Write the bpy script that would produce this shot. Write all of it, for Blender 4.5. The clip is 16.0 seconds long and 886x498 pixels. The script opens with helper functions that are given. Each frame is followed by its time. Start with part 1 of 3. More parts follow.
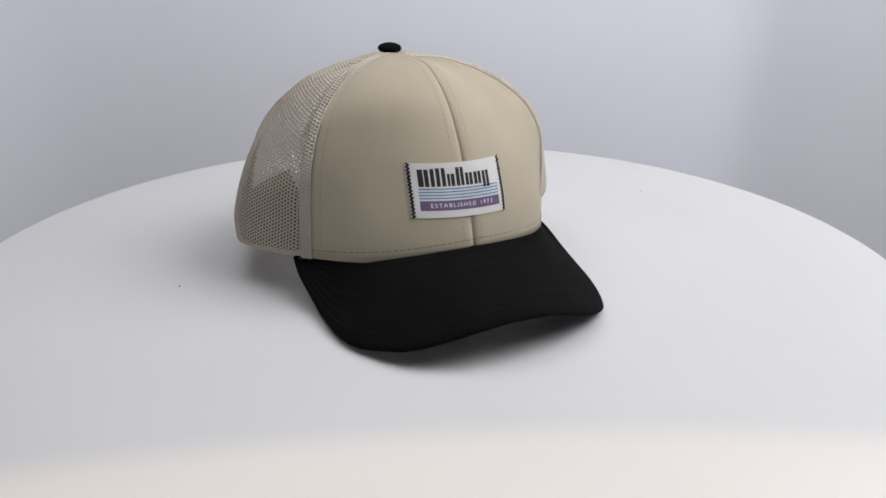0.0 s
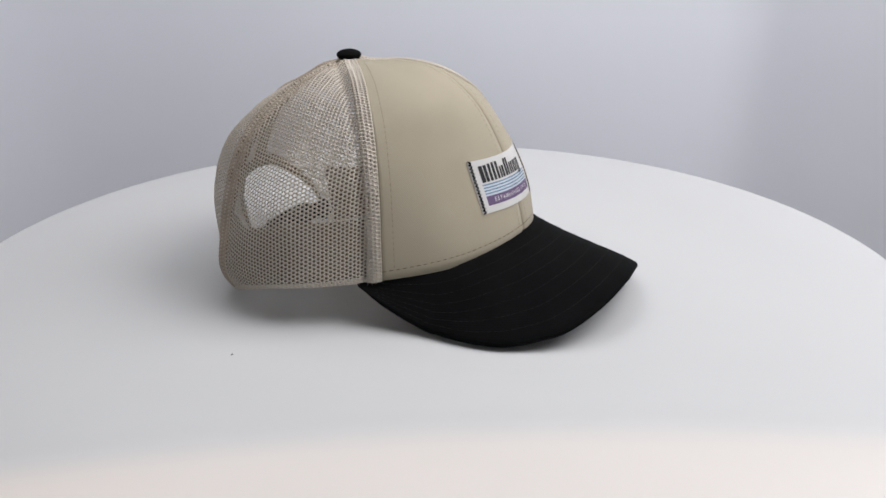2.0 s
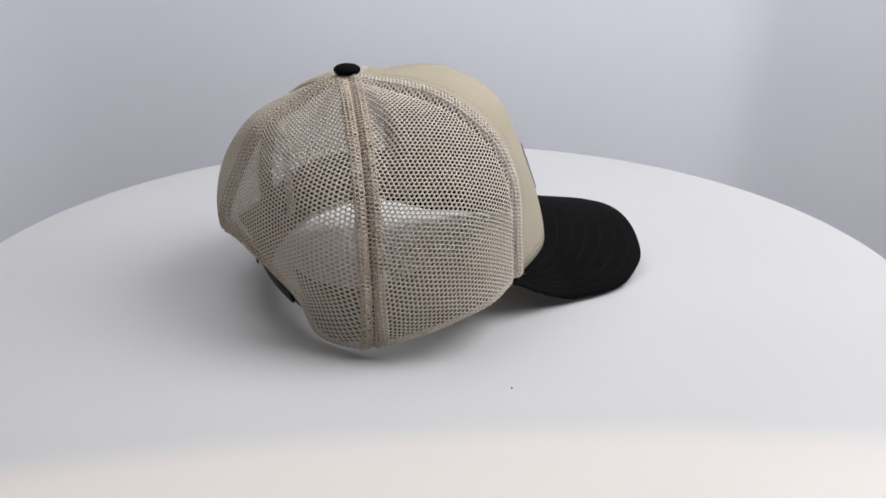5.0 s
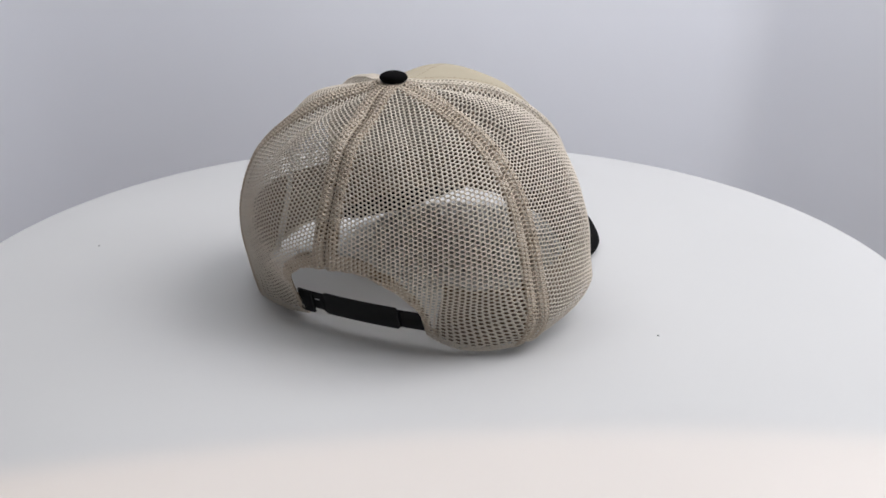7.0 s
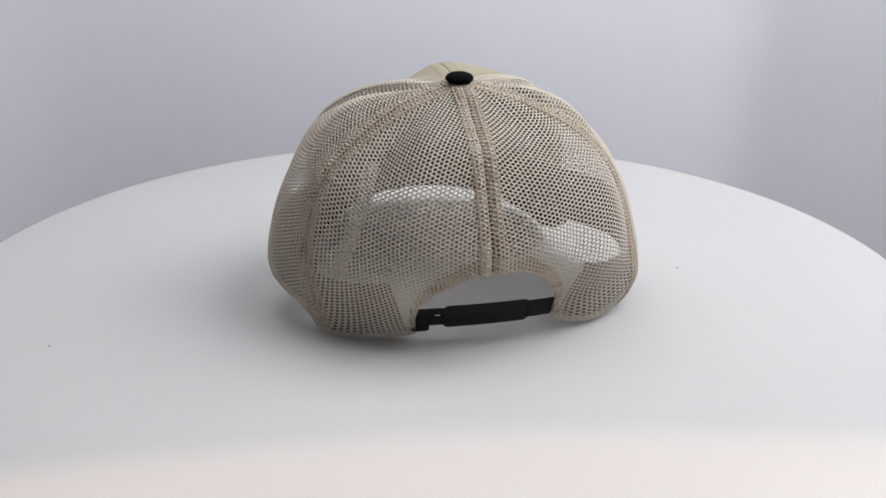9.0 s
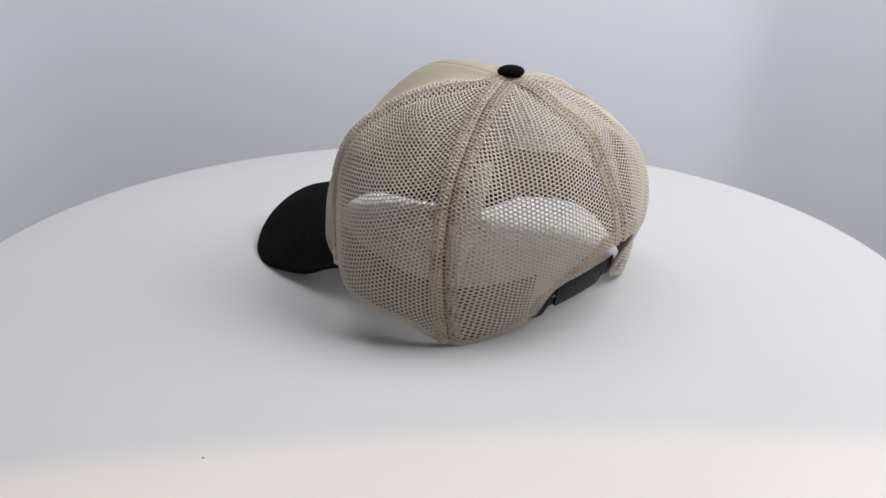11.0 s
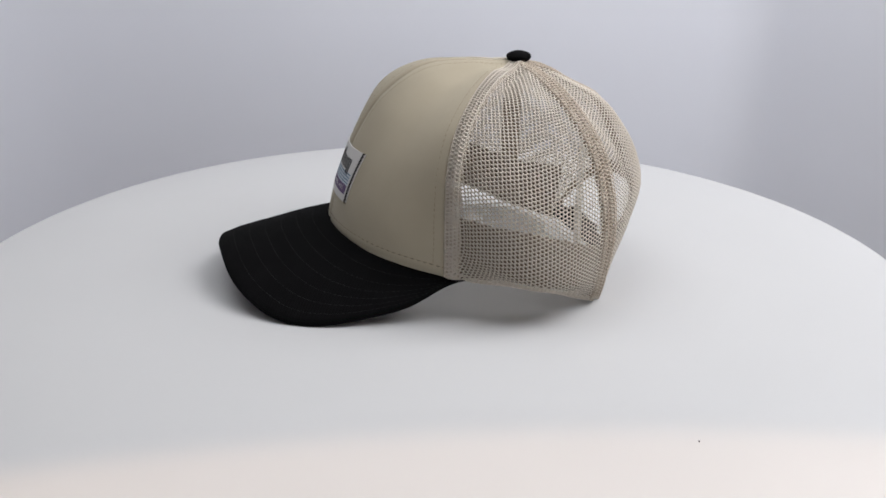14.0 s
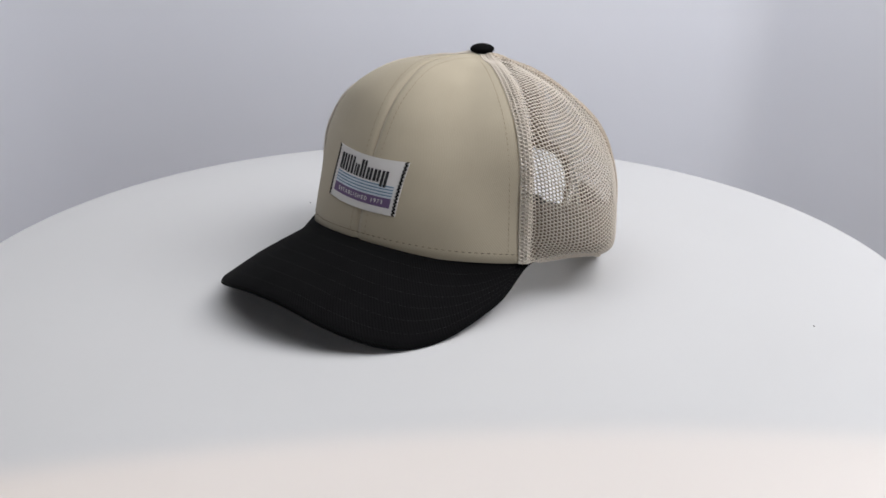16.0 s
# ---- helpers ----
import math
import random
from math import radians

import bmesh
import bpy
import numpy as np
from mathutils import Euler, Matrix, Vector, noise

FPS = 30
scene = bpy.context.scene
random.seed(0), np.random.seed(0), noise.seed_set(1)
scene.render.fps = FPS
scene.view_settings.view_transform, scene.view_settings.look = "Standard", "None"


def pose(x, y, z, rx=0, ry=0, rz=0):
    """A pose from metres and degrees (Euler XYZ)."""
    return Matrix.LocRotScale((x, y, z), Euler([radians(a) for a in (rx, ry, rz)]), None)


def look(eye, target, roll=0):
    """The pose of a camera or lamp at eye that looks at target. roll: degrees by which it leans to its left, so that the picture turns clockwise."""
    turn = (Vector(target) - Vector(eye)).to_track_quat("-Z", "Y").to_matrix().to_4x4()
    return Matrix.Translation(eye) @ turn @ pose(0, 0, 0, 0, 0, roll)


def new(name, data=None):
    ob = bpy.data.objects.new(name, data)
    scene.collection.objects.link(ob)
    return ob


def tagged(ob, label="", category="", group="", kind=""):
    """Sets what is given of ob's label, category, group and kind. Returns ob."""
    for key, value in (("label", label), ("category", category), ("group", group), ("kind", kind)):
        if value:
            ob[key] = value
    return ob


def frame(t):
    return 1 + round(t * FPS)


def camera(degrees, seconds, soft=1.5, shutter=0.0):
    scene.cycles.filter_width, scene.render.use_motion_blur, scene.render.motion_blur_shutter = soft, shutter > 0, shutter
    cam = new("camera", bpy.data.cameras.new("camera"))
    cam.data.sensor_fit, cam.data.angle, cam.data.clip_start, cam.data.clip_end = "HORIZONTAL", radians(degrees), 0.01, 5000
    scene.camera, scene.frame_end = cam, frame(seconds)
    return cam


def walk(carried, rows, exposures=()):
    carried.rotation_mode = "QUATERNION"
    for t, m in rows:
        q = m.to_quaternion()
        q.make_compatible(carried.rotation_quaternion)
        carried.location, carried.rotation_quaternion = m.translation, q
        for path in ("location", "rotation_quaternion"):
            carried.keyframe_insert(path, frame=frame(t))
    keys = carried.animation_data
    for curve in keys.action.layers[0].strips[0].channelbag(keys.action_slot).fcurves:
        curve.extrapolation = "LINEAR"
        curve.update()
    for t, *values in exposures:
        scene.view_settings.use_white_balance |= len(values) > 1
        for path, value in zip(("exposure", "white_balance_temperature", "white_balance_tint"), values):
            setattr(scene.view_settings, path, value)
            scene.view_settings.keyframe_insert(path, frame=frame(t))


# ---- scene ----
# ---------------------------------------------------------------- camera
SPIN = 18.4564          # degrees a second, counter-clockwise from above
PITCH = 21.859
cam = camera(54.33, 16.0, soft=1.65)
EYE = (0.0073, -0.54, 0.2285)
STAND = pose(*EYE, 90 - PITCH, 0, 0) @ pose(0, 0, 0, 0, 0, 0.17)
walk(cam, [(0.0, STAND), (16.0, STAND)])

# ---------------------------------------------------------------- world and light
world = bpy.data.worlds.new("sky")
scene.world = world
world.use_nodes = True
sky = world.node_tree.nodes.new("ShaderNodeTexSky")
sky.sky_type, sky.sun_disc = "NISHITA", False
sky.sun_elevation, sky.sun_rotation = radians(35), radians(100)
world.node_tree.nodes["Background"].inputs["Strength"].default_value = 0.05
world.node_tree.links.new(sky.outputs["Color"], world.node_tree.nodes["Background"].inputs["Color"])


def area(name, m, w, h, watts, colour):
    lamp = bpy.data.lights.new(name, "AREA")
    lamp.shape, lamp.size, lamp.size_y, lamp.energy, lamp.color = "RECTANGLE", w, h, watts, colour
    ob = new(name, lamp)
    ob.matrix_world = m
    return ob


# the softbox high beside the table, the fill behind the camera, and the softbox hung overhead
SOFT, FILL, PANEL, WARM = 11.9, 7.0, 6.0, 52.0
area("softbox_light", look((0.62, -0.05, 0.85), (-0.12, 0.03, 0.05)), 0.75, 0.75, SOFT, (0.97, 0.97, 1.0))
# unseen cool fill, added to brighten the backdrop from the front
area("front_fill_light", look((0.9, -2.4, 0.0), (0.05, 0, 0.05)), 1.4, 1.0, FILL, (0.90, 0.925, 1.0))
area("overhead_softbox", look((-0.25, 0.2, 1.05), (-0.24, 0.26, 0)), 0.9, 0.9, PANEL, (0.955, 0.965, 1.0))
# unseen spot, added to lay the warm strip along the disc's front
spot = bpy.data.lights.new("warm_strip_spot", "SPOT")
spot.energy, spot.color, spot.spot_size, spot.spot_blend, spot.shadow_soft_size = WARM, (1.0, 0.64, 0.36), radians(90.45), 0.022, 0.004
new("warm_strip_spot", spot).matrix_world = look((0.10, -1.6, 1.2), (0.10, -1.506, 0.0))
scene.view_settings.exposure = 0.0


# ---------------------------------------------------------------- materials
def material(name, colour, rough=0.6, second=None, scale=40.0, bump=0.0, bump_scale=400.0, metal=0.0, sheen=0.0, weave=None, spec=0.5, through_light=0.0):
    m = bpy.data.materials.new(name)
    m.use_nodes = True
    nt = m.node_tree
    b = nt.nodes["Principled BSDF"]
    b.inputs["Roughness"].default_value, b.inputs["Metallic"].default_value = rough, metal
    b.inputs["Sheen Weight"].default_value = sheen
    b.inputs["Specular IOR Level"].default_value = spec
    co = nt.nodes.new("ShaderNodeTexCoord").outputs["Object"]
    n1 = nt.nodes.new("ShaderNodeTexNoise")
    n1.inputs["Scale"].default_value, n1.inputs["Detail"].default_value = scale, 5
    nt.links.new(co, n1.inputs["Vector"])
    mix = nt.nodes.new("ShaderNodeMix")
    mix.data_type = "RGBA"
    mix.inputs["A"].default_value, mix.inputs["B"].default_value = (*colour, 1), (*(second or [c * 0.88 for c in colour]), 1)
    ramp = nt.nodes.new("ShaderNodeMapRange")
    ramp.inputs["From Min"].default_value, ramp.inputs["From Max"].default_value = 0.35, 0.65
    nt.links.new(n1.outputs["Fac"], ramp.inputs["Value"])
    nt.links.new(ramp.outputs["Result"], mix.inputs["Factor"])
    nt.links.new(mix.outputs["Result"], b.inputs["Base Color"])
    height = None
    if bump:
        n2 = nt.nodes.new("ShaderNodeTexNoise")
        n2.inputs["Scale"].default_value, n2.inputs["Detail"].default_value = bump_scale, 3
        nt.links.new(co, n2.inputs["Vector"])
        height = n2.outputs["Fac"]
    if weave:
        turn, pitch, depth = weave
        mp = nt.nodes.new("ShaderNodeMapping")
        mp.inputs["Rotation"].default_value = turn
        nt.links.new(co, mp.inputs["Vector"])
        wv = nt.nodes.new("ShaderNodeTexWave")
        wv.bands_direction = "Z"
        wv.inputs["Scale"].default_value, wv.inputs["Distortion"].default_value = pitch, 1.2
        wv.inputs["Detail"].default_value, wv.inputs["Detail Scale"].default_value = 2, 3
        nt.links.new(mp.outputs["Vector"], wv.inputs["Vector"])
        if height:
            add = nt.nodes.new("ShaderNodeMath")
            nt.links.new(height, add.inputs[0])
            nt.links.new(wv.outputs["Fac"], add.inputs[1])
            height = add.outputs[0]
        else:
            height = wv.outputs["Fac"]
        # the raised ribs of the weave are a touch lighter than the valleys
        rib = nt.nodes.new("ShaderNodeMix")
        rib.data_type, rib.blend_type = "RGBA", "MULTIPLY"
        rib.inputs["Factor"].default_value = depth
        nt.links.new(mix.outputs["Result"], rib.inputs["A"])
        nt.links.new(wv.outputs["Color"], rib.inputs["B"])
        nt.links.new(rib.outputs["Result"], b.inputs["Base Color"])
        bump = bump or 0.2
    if height:
        bp = nt.nodes.new("ShaderNodeBump")
        bp.inputs["Strength"].default_value, bp.inputs["Distance"].default_value = bump, 0.0004
        nt.links.new(height, bp.inputs["Height"])
        nt.links.new(bp.outputs["Normal"], b.inputs["Normal"])
    if through_light:
        # thin yarn and cloth let some light pass
        tr = nt.nodes.new("ShaderNodeBsdfTranslucent")
        tr.inputs["Color"].default_value = (*[min(c * 1.25, 0.9) for c in colour], 1)
        blend = nt.nodes.new("ShaderNodeMixShader")
        blend.inputs["Fac"].default_value = through_light
        nt.links.new(b.outputs["BSDF"], blend.inputs[1])
        nt.links.new(tr.outputs["BSDF"], blend.inputs[2])
        nt.links.new(blend.outputs["Shader"], nt.nodes["Material Output"].inputs["Surface"])
    return m


TWILL = material("beige_twill", (0.40, 0.351, 0.264), 0.85, (0.376, 0.33, 0.247), 30, 0.12, 1500, sheen=0.1, spec=0.25, weave=((1.15, 0, 0), 420, 0.045))
MESH = material("beige_mesh_yarn", (0.74, 0.68, 0.605), 0.7, (0.69, 0.63, 0.555), 60, 0.25, 1800, spec=0.3, through_light=0.36)
TAPE = material("doubled_mesh_tape", (0.61, 0.525, 0.43), 0.8, (0.56, 0.475, 0.38), 60, 0.25, 1800, spec=0.3, through_light=0.25)
COTTON = material("brown_beige_seam_tape", (0.30, 0.225, 0.15), 0.9, (0.26, 0.195, 0.125), 60, 0.3, 1500, spec=0.2, through_light=0.2)
# beige darkened to carry the shade between sweatband and mesh
BAND = material("shaded_beige_sweatband", (0.22, 0.172, 0.122), 0.9, (0.19, 0.148, 0.104), 50, 0.3, 1200)
LINING = material("grey_buckram_lining", (0.40, 0.36, 0.30), 0.9, (0.36, 0.32, 0.27), 50, 0.3, 1200)
BLACK = material("black_cotton", (0.0026, 0.0026, 0.0029), 0.92, (0.0036, 0.0036, 0.0039), 60, 0.2, 1500, spec=0.08, weave=((0.9, 0.3, 0), 300, 0.1))
BLACK_PLASTIC = material("black_snap_plastic", (0.0045, 0.0045, 0.005), 0.55, (0.006, 0.006, 0.0065), 50, spec=0.2)
THREAD = material("beige_thread", (0.20, 0.155, 0.10), 0.8)
SEAM_THREAD = material("brown_thread", (0.13, 0.10, 0.07), 0.85)
BLACK_THREAD = material("black_thread", (0.010, 0.010, 0.010), 0.8, spec=0.1)
BRIM_THREAD = material("faded_black_thread", (0.017, 0.017, 0.0165), 0.8, spec=0.1)
PATCH = material("white_woven_label", (0.60, 0.585, 0.57), 0.8, (0.56, 0.545, 0.53), 80, 0.3, 2500)
PURPLE = material("purple_woven", (0.125, 0.08, 0.165), 0.8, bump=0.2, bump_scale=2500)
BLUE = material("blue_woven", (0.07, 0.15, 0.22), 0.8, bump=0.2, bump_scale=2500)
PALE = material("pale_blue_woven", (0.50, 0.55, 0.62), 0.8, bump=0.2, bump_scale=2500)
INK = material("black_woven", (0.012, 0.012, 0.014), 0.8)
TAG = material("care_tag_satin", (0.82, 0.79, 0.73), 0.6, through_light=0.45)
DISC = material("white_satin_laminate", (0.58, 0.58, 0.582), 0.42, (0.568, 0.568, 0.57), 6, 0.02, 300)
PAPER = material("white_backdrop_paper", (0.84, 0.855, 0.915), 0.9, (0.82, 0.835, 0.895), 3, 0.05, 60)
PLASTER = material("white_plaster", (0.78, 0.78, 0.78), 0.9, (0.74, 0.74, 0.74), 4, 0.1, 60)
# unseen floor and table, kept dark so they bounce little light upwards
FLOORING = material("dark_grey_floor", (0.16, 0.155, 0.15), 0.6, (0.13, 0.125, 0.12), 5, 0.05, 80)
WOOD = material("low_bounce_wood", (0.10, 0.07, 0.05), 0.5, (0.07, 0.05, 0.035), 12, 0.1, 90)
DUST = material("dust_speck", (0.12, 0.12, 0.12), 0.9)
METAL = material("grey_steel", (0.4, 0.4, 0.4), 0.35, metal=1.0)


# ---------------------------------------------------------------- mesh helpers
def mesh_of(name, verts, faces, mat, smooth=True):
    me = bpy.data.meshes.new(name)
    me.from_pydata([tuple(v) for v in verts], [], faces)
    me.materials.append(mat)
    if smooth:
        me.polygons.foreach_set("use_smooth", [True] * len(me.polygons))
    me.update()
    return me


def part(name, verts, faces, mat, parent=None, label="", smooth=True):
    ob = new(name, mesh_of(name, verts, faces, mat, smooth))
    ob.parent = parent
    return tagged(ob, label)


def box(size, centre=(0, 0, 0), bevel=0.0, seg=2):
    bm = bmesh.new()
    bmesh.ops.create_cube(bm, size=1.0)
    for v in bm.verts:
        v.co = Vector([v.co[i] * size[i] + centre[i] for i in range(3)])
    if bevel:
        bmesh.ops.bevel(bm, geom=bm.edges[:], offset=bevel, segments=seg, affect="EDGES", profile=0.5)
    bm.verts.index_update()
    out = [v.co.copy() for v in bm.verts], [tuple(v.index for v in f.verts) for f in bm.faces]
    bm.free()
    return out


def lathe(profile, seg=96):
    """Turn a list of (radius, height) about z; radius 0 closes an end."""
    vs, fs, rings = [], [], []
    for r, z in profile:
        if r == 0:
            rings.append([len(vs)])
            vs.append((0, 0, z))
        else:
            rings.append(list(range(len(vs), len(vs) + seg)))
            vs += [(r * math.cos(2 * math.pi * k / seg), r * math.sin(2 * math.pi * k / seg), z) for k in range(seg)]
    for a, b in zip(rings, rings[1:]):
        for k in range(seg):
            j = (k + 1) % seg
            if len(a) == 1:
                fs.append((a[0], b[k], b[j]))
            elif len(b) == 1:
                fs.append((a[k], b[0], a[j]))
            else:
                fs.append((a[k], b[k], b[j], a[j]))
    return vs, [f[::-1] for f in fs]


def joined(pieces):
    vs, fs = [], []
    for v, f in pieces:
        n = len(vs)
        vs += list(v)
        fs += [tuple(i + n for i in face) for face in f]
    return vs, fs


# ---------------------------------------------------------------- the place
def backdrop():
    """A curved sheet of white paper standing round the back of the turntable."""
    corners = [((-1.0, -0.3), 0), ((-0.9, 0.78), 0.35), ((0.455, 0.75), 0.05), ((1.15, 0.02), 0)]
    plan = []
    for i, (c, r) in enumerate(corners):
        c = np.array(c)
        if not r:
            plan.append(c)
            continue
        d0, d1 = np.array(corners[i - 1][0]) - c, np.array(corners[i + 1][0]) - c
        p0, p1 = c + d0 / np.linalg.norm(d0) * r, c + d1 / np.linalg.norm(d1) * r
        plan += [(1 - t) ** 2 * p0 + 2 * t * (1 - t) * c + t * t * p1 for t in np.linspace(0, 1, 13)]
    vs, fs = [], []
    heights = [-0.36 + 0.62 * j / 12 for j in range(13)]
    for d in (0.0, 0.003):
        for x, y in plan:
            n = math.hypot(x, y)
            vs += [(x + d * x / n, y + d * y / n, z) for z in heights]
    m, h = len(plan), len(heights)
    for i in range(m - 1):
        for j in range(h - 1):
            a, b = i * h + j, (i + 1) * h + j
            fs += [(a, a + 1, b + 1, b), (a + m * h, b + m * h, b + 1 + m * h, a + 1 + m * h)]
    ob = part("backdrop", vs, fs, PAPER)
    tagged(ob, "curved white paper backdrop behind the turntable", "backdrop", kind="structure")


def room():
    vs, fs = box((4.4, 4.4, 0.1), (-0.4, -0.4, -0.85))
    tagged(part("floor", vs, fs, FLOORING, smooth=False), "plain dark grey floor", "floor", kind="structure")
    vs, fs = box((4.4, 4.4, 0.1), (-0.4, -0.4, 2.45))
    tagged(part("ceiling", vs, fs, PLASTER, smooth=False), "plain white ceiling", "ceiling", kind="structure")
    walls = {
        "wall_north": [((4.4, 0.1, 3.2), (-0.4, 1.75, 0.8))],
        "wall_east": [((0.1, 4.2, 3.2), (1.75, -0.4, 0.8))],
        "wall_west": [((0.1, 4.2, 3.2), (-2.55, -0.4, 0.8))],
        # the opening is made for the added fill behind the camera
        "wall_south": [((4.4, 0.1, 0.25), (-0.4, -2.55, -0.675)), ((4.4, 0.1, 1.55), (-0.4, -2.55, 1.625)),
                       ((2.7, 0.1, 1.4), (-1.25, -2.55, 0.15)), ((0.1, 0.1, 1.4), (1.75, -2.55, 0.15))],
    }
    for name, boxes in walls.items():
        vs, fs = joined([box(*b) for b in boxes])
        tagged(part(name, vs, fs, PLASTER, smooth=False), "plain white plastered wall", "wall", kind="structure")


def stand():
    """An unseen table, added to carry the turntable, below the disc."""
    vs, fs = joined([box((1.7, 1.4, 0.03), (-0.25, 0.2, -0.375), 0.004)])
    table = new("table")
    tagged(table, "unseen dark wooden table added under the turntable", "table")
    part("tabletop", vs, fs, WOOD, table)
    for x in (-0.95, 0.45):
        for y in (-0.4, 0.8):
            vs, fs = box((0.05, 0.05, 0.41), (x, y, -0.595), 0.004)
            part("leg", vs, fs, WOOD, table)


def turntable():
    prof = [(0, 0), (0.05, 0), (0.15, 0), (0.25, 0), (0.3135, 0)] + [(0.3135 + 0.0021 * math.sin(a), -0.002 + 0.002 * math.cos(a)) for a in (0.4, 0.8, 1.2, 1.57)]
    # unseen drum below the disc, added to keep low light off the backdrop
    prof += [(0.3156, -0.016), (0.313, -0.018), (0.296, -0.018), (0.296, -0.3595), (0, -0.3595)]
    vs, fs = lathe(prof, 256)
    disc = new("turntable", mesh_of("turntable", vs, fs, DISC))
    for p in disc.data.polygons:
        p.use_smooth = True
    tagged(disc, "round white satin turntable disc turning slowly", "turntable")
    for x, y, s in ((-0.1613, -0.0361, 0.0008), (0.1767, 0.1637, 0.0007)):
        v, f = box((s * 1.6, s, s * 0.5), (x, y, s * 0.24), s * 0.15)
        part("speck", v, f, DUST, disc, "tiny dark dust speck")
    return disc


# ---------------------------------------------------------------- the cap: its surface, in centimetres
# meridians (distance from the button's axis, height) from the rim to the button, by azimuth from the front
MERIDIANS = {}


def station(azimuth, *profile):
    MERIDIANS[azimuth] = profile


station(-145, (5.7, 1.0), (6.4, 1.7), (7.2, 2.7), (7.9, 4.3), (8.15, 6.5), (7.5, 8.8), (5.8, 10.6), (3.3, 12.0), (1.6, 13.0), (0.0, 13.5))
station(-126, (8.1, 0.3), (8.4, 1.1), (8.6, 2.4), (9.3, 4.2), (9.3, 6.4), (8.4, 8.9), (6.3, 11.0), (3.7, 12.4), (1.7, 13.1), (0.0, 13.5))
station(-107, (9.7, 0.5), (10.3, 1.2), (10.6, 2.4), (10.2, 4.3), (9.6, 6.6), (8.5, 9.1), (6.5, 11.1), (3.8, 12.5), (1.7, 13.1), (0.0, 13.5))
station(-80, (11.5, 2.2), (11.7, 2.4), (11.6, 3.3), (11.2, 5.8), (10.4, 7.9), (8.9, 9.9), (6.6, 12.0), (3.8, 13.0), (1.7, 13.3), (0.0, 13.5))
station(-53, (11.0, 2.5), (11.0, 3.4), (10.9, 4.8), (10.8, 6.7), (10.4, 8.6), (9.1, 10.7), (6.4, 12.5), (3.7, 13.2), (1.7, 13.3), (0.0, 13.5))
station(-27, (12.1, 3.1), (11.9, 4.2), (11.5, 5.7), (10.9, 7.5), (10.1, 9.7), (8.85, 11.95), (6.5, 13.2), (3.8, 13.5), (1.6, 13.45), (0.0, 13.5))
station(0, (12.6, 3.6), (12.4, 4.6), (12.0, 6.0), (11.4, 7.6), (10.5, 9.6), (8.95, 11.8), (6.4, 13.42), (3.7, 13.68), (1.6, 13.5), (0.0, 13.5))
station(27, (11.9, 3.2), (11.8, 4.3), (11.6, 5.8), (11.0, 7.4), (9.85, 9.3), (8.2, 11.05), (6.0, 12.4), (3.5, 13.2), (1.6, 13.3), (0.0, 13.5))
station(53, (10.5, 2.4), (10.5, 3.5), (10.5, 5.0), (10.5, 6.8), (10.25, 8.8), (9.1, 10.75), (6.5, 12.4), (3.7, 13.2), (1.7, 13.2), (0.0, 13.5))
station(80, (9.6, 1.8), (10.6, 2.0), (11.4, 2.9), (10.9, 5.7), (9.9, 7.9), (8.5, 9.8), (6.4, 11.8), (3.6, 12.7), (1.6, 13.3), (0.0, 13.5))
station(107, (8.7, 0.1), (9.0, 0.9), (9.3, 2.3), (9.6, 4.5), (9.3, 6.8), (8.2, 9.2), (6.1, 11.1), (3.6, 12.6), (1.5, 13.2), (0.0, 13.5))
station(126, (6.7, 0.0), (7.3, 0.8), (7.9, 2.2), (8.5, 4.1), (8.6, 6.3), (7.8, 8.7), (5.8, 10.7), (3.4, 12.2), (1.5, 13.0), (0.0, 13.5))
station(145, (5.6, 0.4), (6.3, 1.3), (7.0, 2.6), (7.9, 4.2), (8.3, 6.3), (7.5, 8.7), (5.7, 10.9), (3.4, 12.2), (1.5, 13.0), (0.0, 13.5))
station(180, (5.3, 0.8), (5.9, 1.7), (6.8, 2.8), (7.8, 4.3), (7.9, 6.3), (6.9, 8.6), (5.5, 10.9), (3.3, 12.1), (1.6, 13.1), (0.0, 13.5))
F_SEAM, S_SEAM = 49.5, 107.0
NS = 41


def resample(poly, n):
    pts = np.array(poly, float)
    m = len(pts)
    fine = []
    for i in range(m - 1):
        p0, p1, p2, p3 = pts[max(i - 1, 0)], pts[i], pts[i + 1], pts[min(i + 2, m - 1)]
        for t in np.linspace(0, 1, 12, endpoint=False):
            fine.append(0.5 * (2 * p1 + (p2 - p0) * t + (2 * p0 - 5 * p1 + 4 * p2 - p3) * t * t + (3 * p1 - p0 - 3 * p2 + p3) * t ** 3))
    fine = np.array(fine + [pts[-1]])
    d = np.concatenate([[0], np.cumsum(np.hypot(*np.diff(fine, axis=0).T))])
    s = np.linspace(0, d[-1], n)
    return np.stack([np.interp(s, d, fine[:, 0]), np.interp(s, d, fine[:, 1])], 1), d[-1]


FULL = [-180] + sorted(MERIDIANS)
GRID = np.array([resample(MERIDIANS[180 if k == -180 else k], NS)[0] for k in FULL])
LONG = [resample(MERIDIANS[180 if k == -180 else k], NS)[1] for k in FULL]


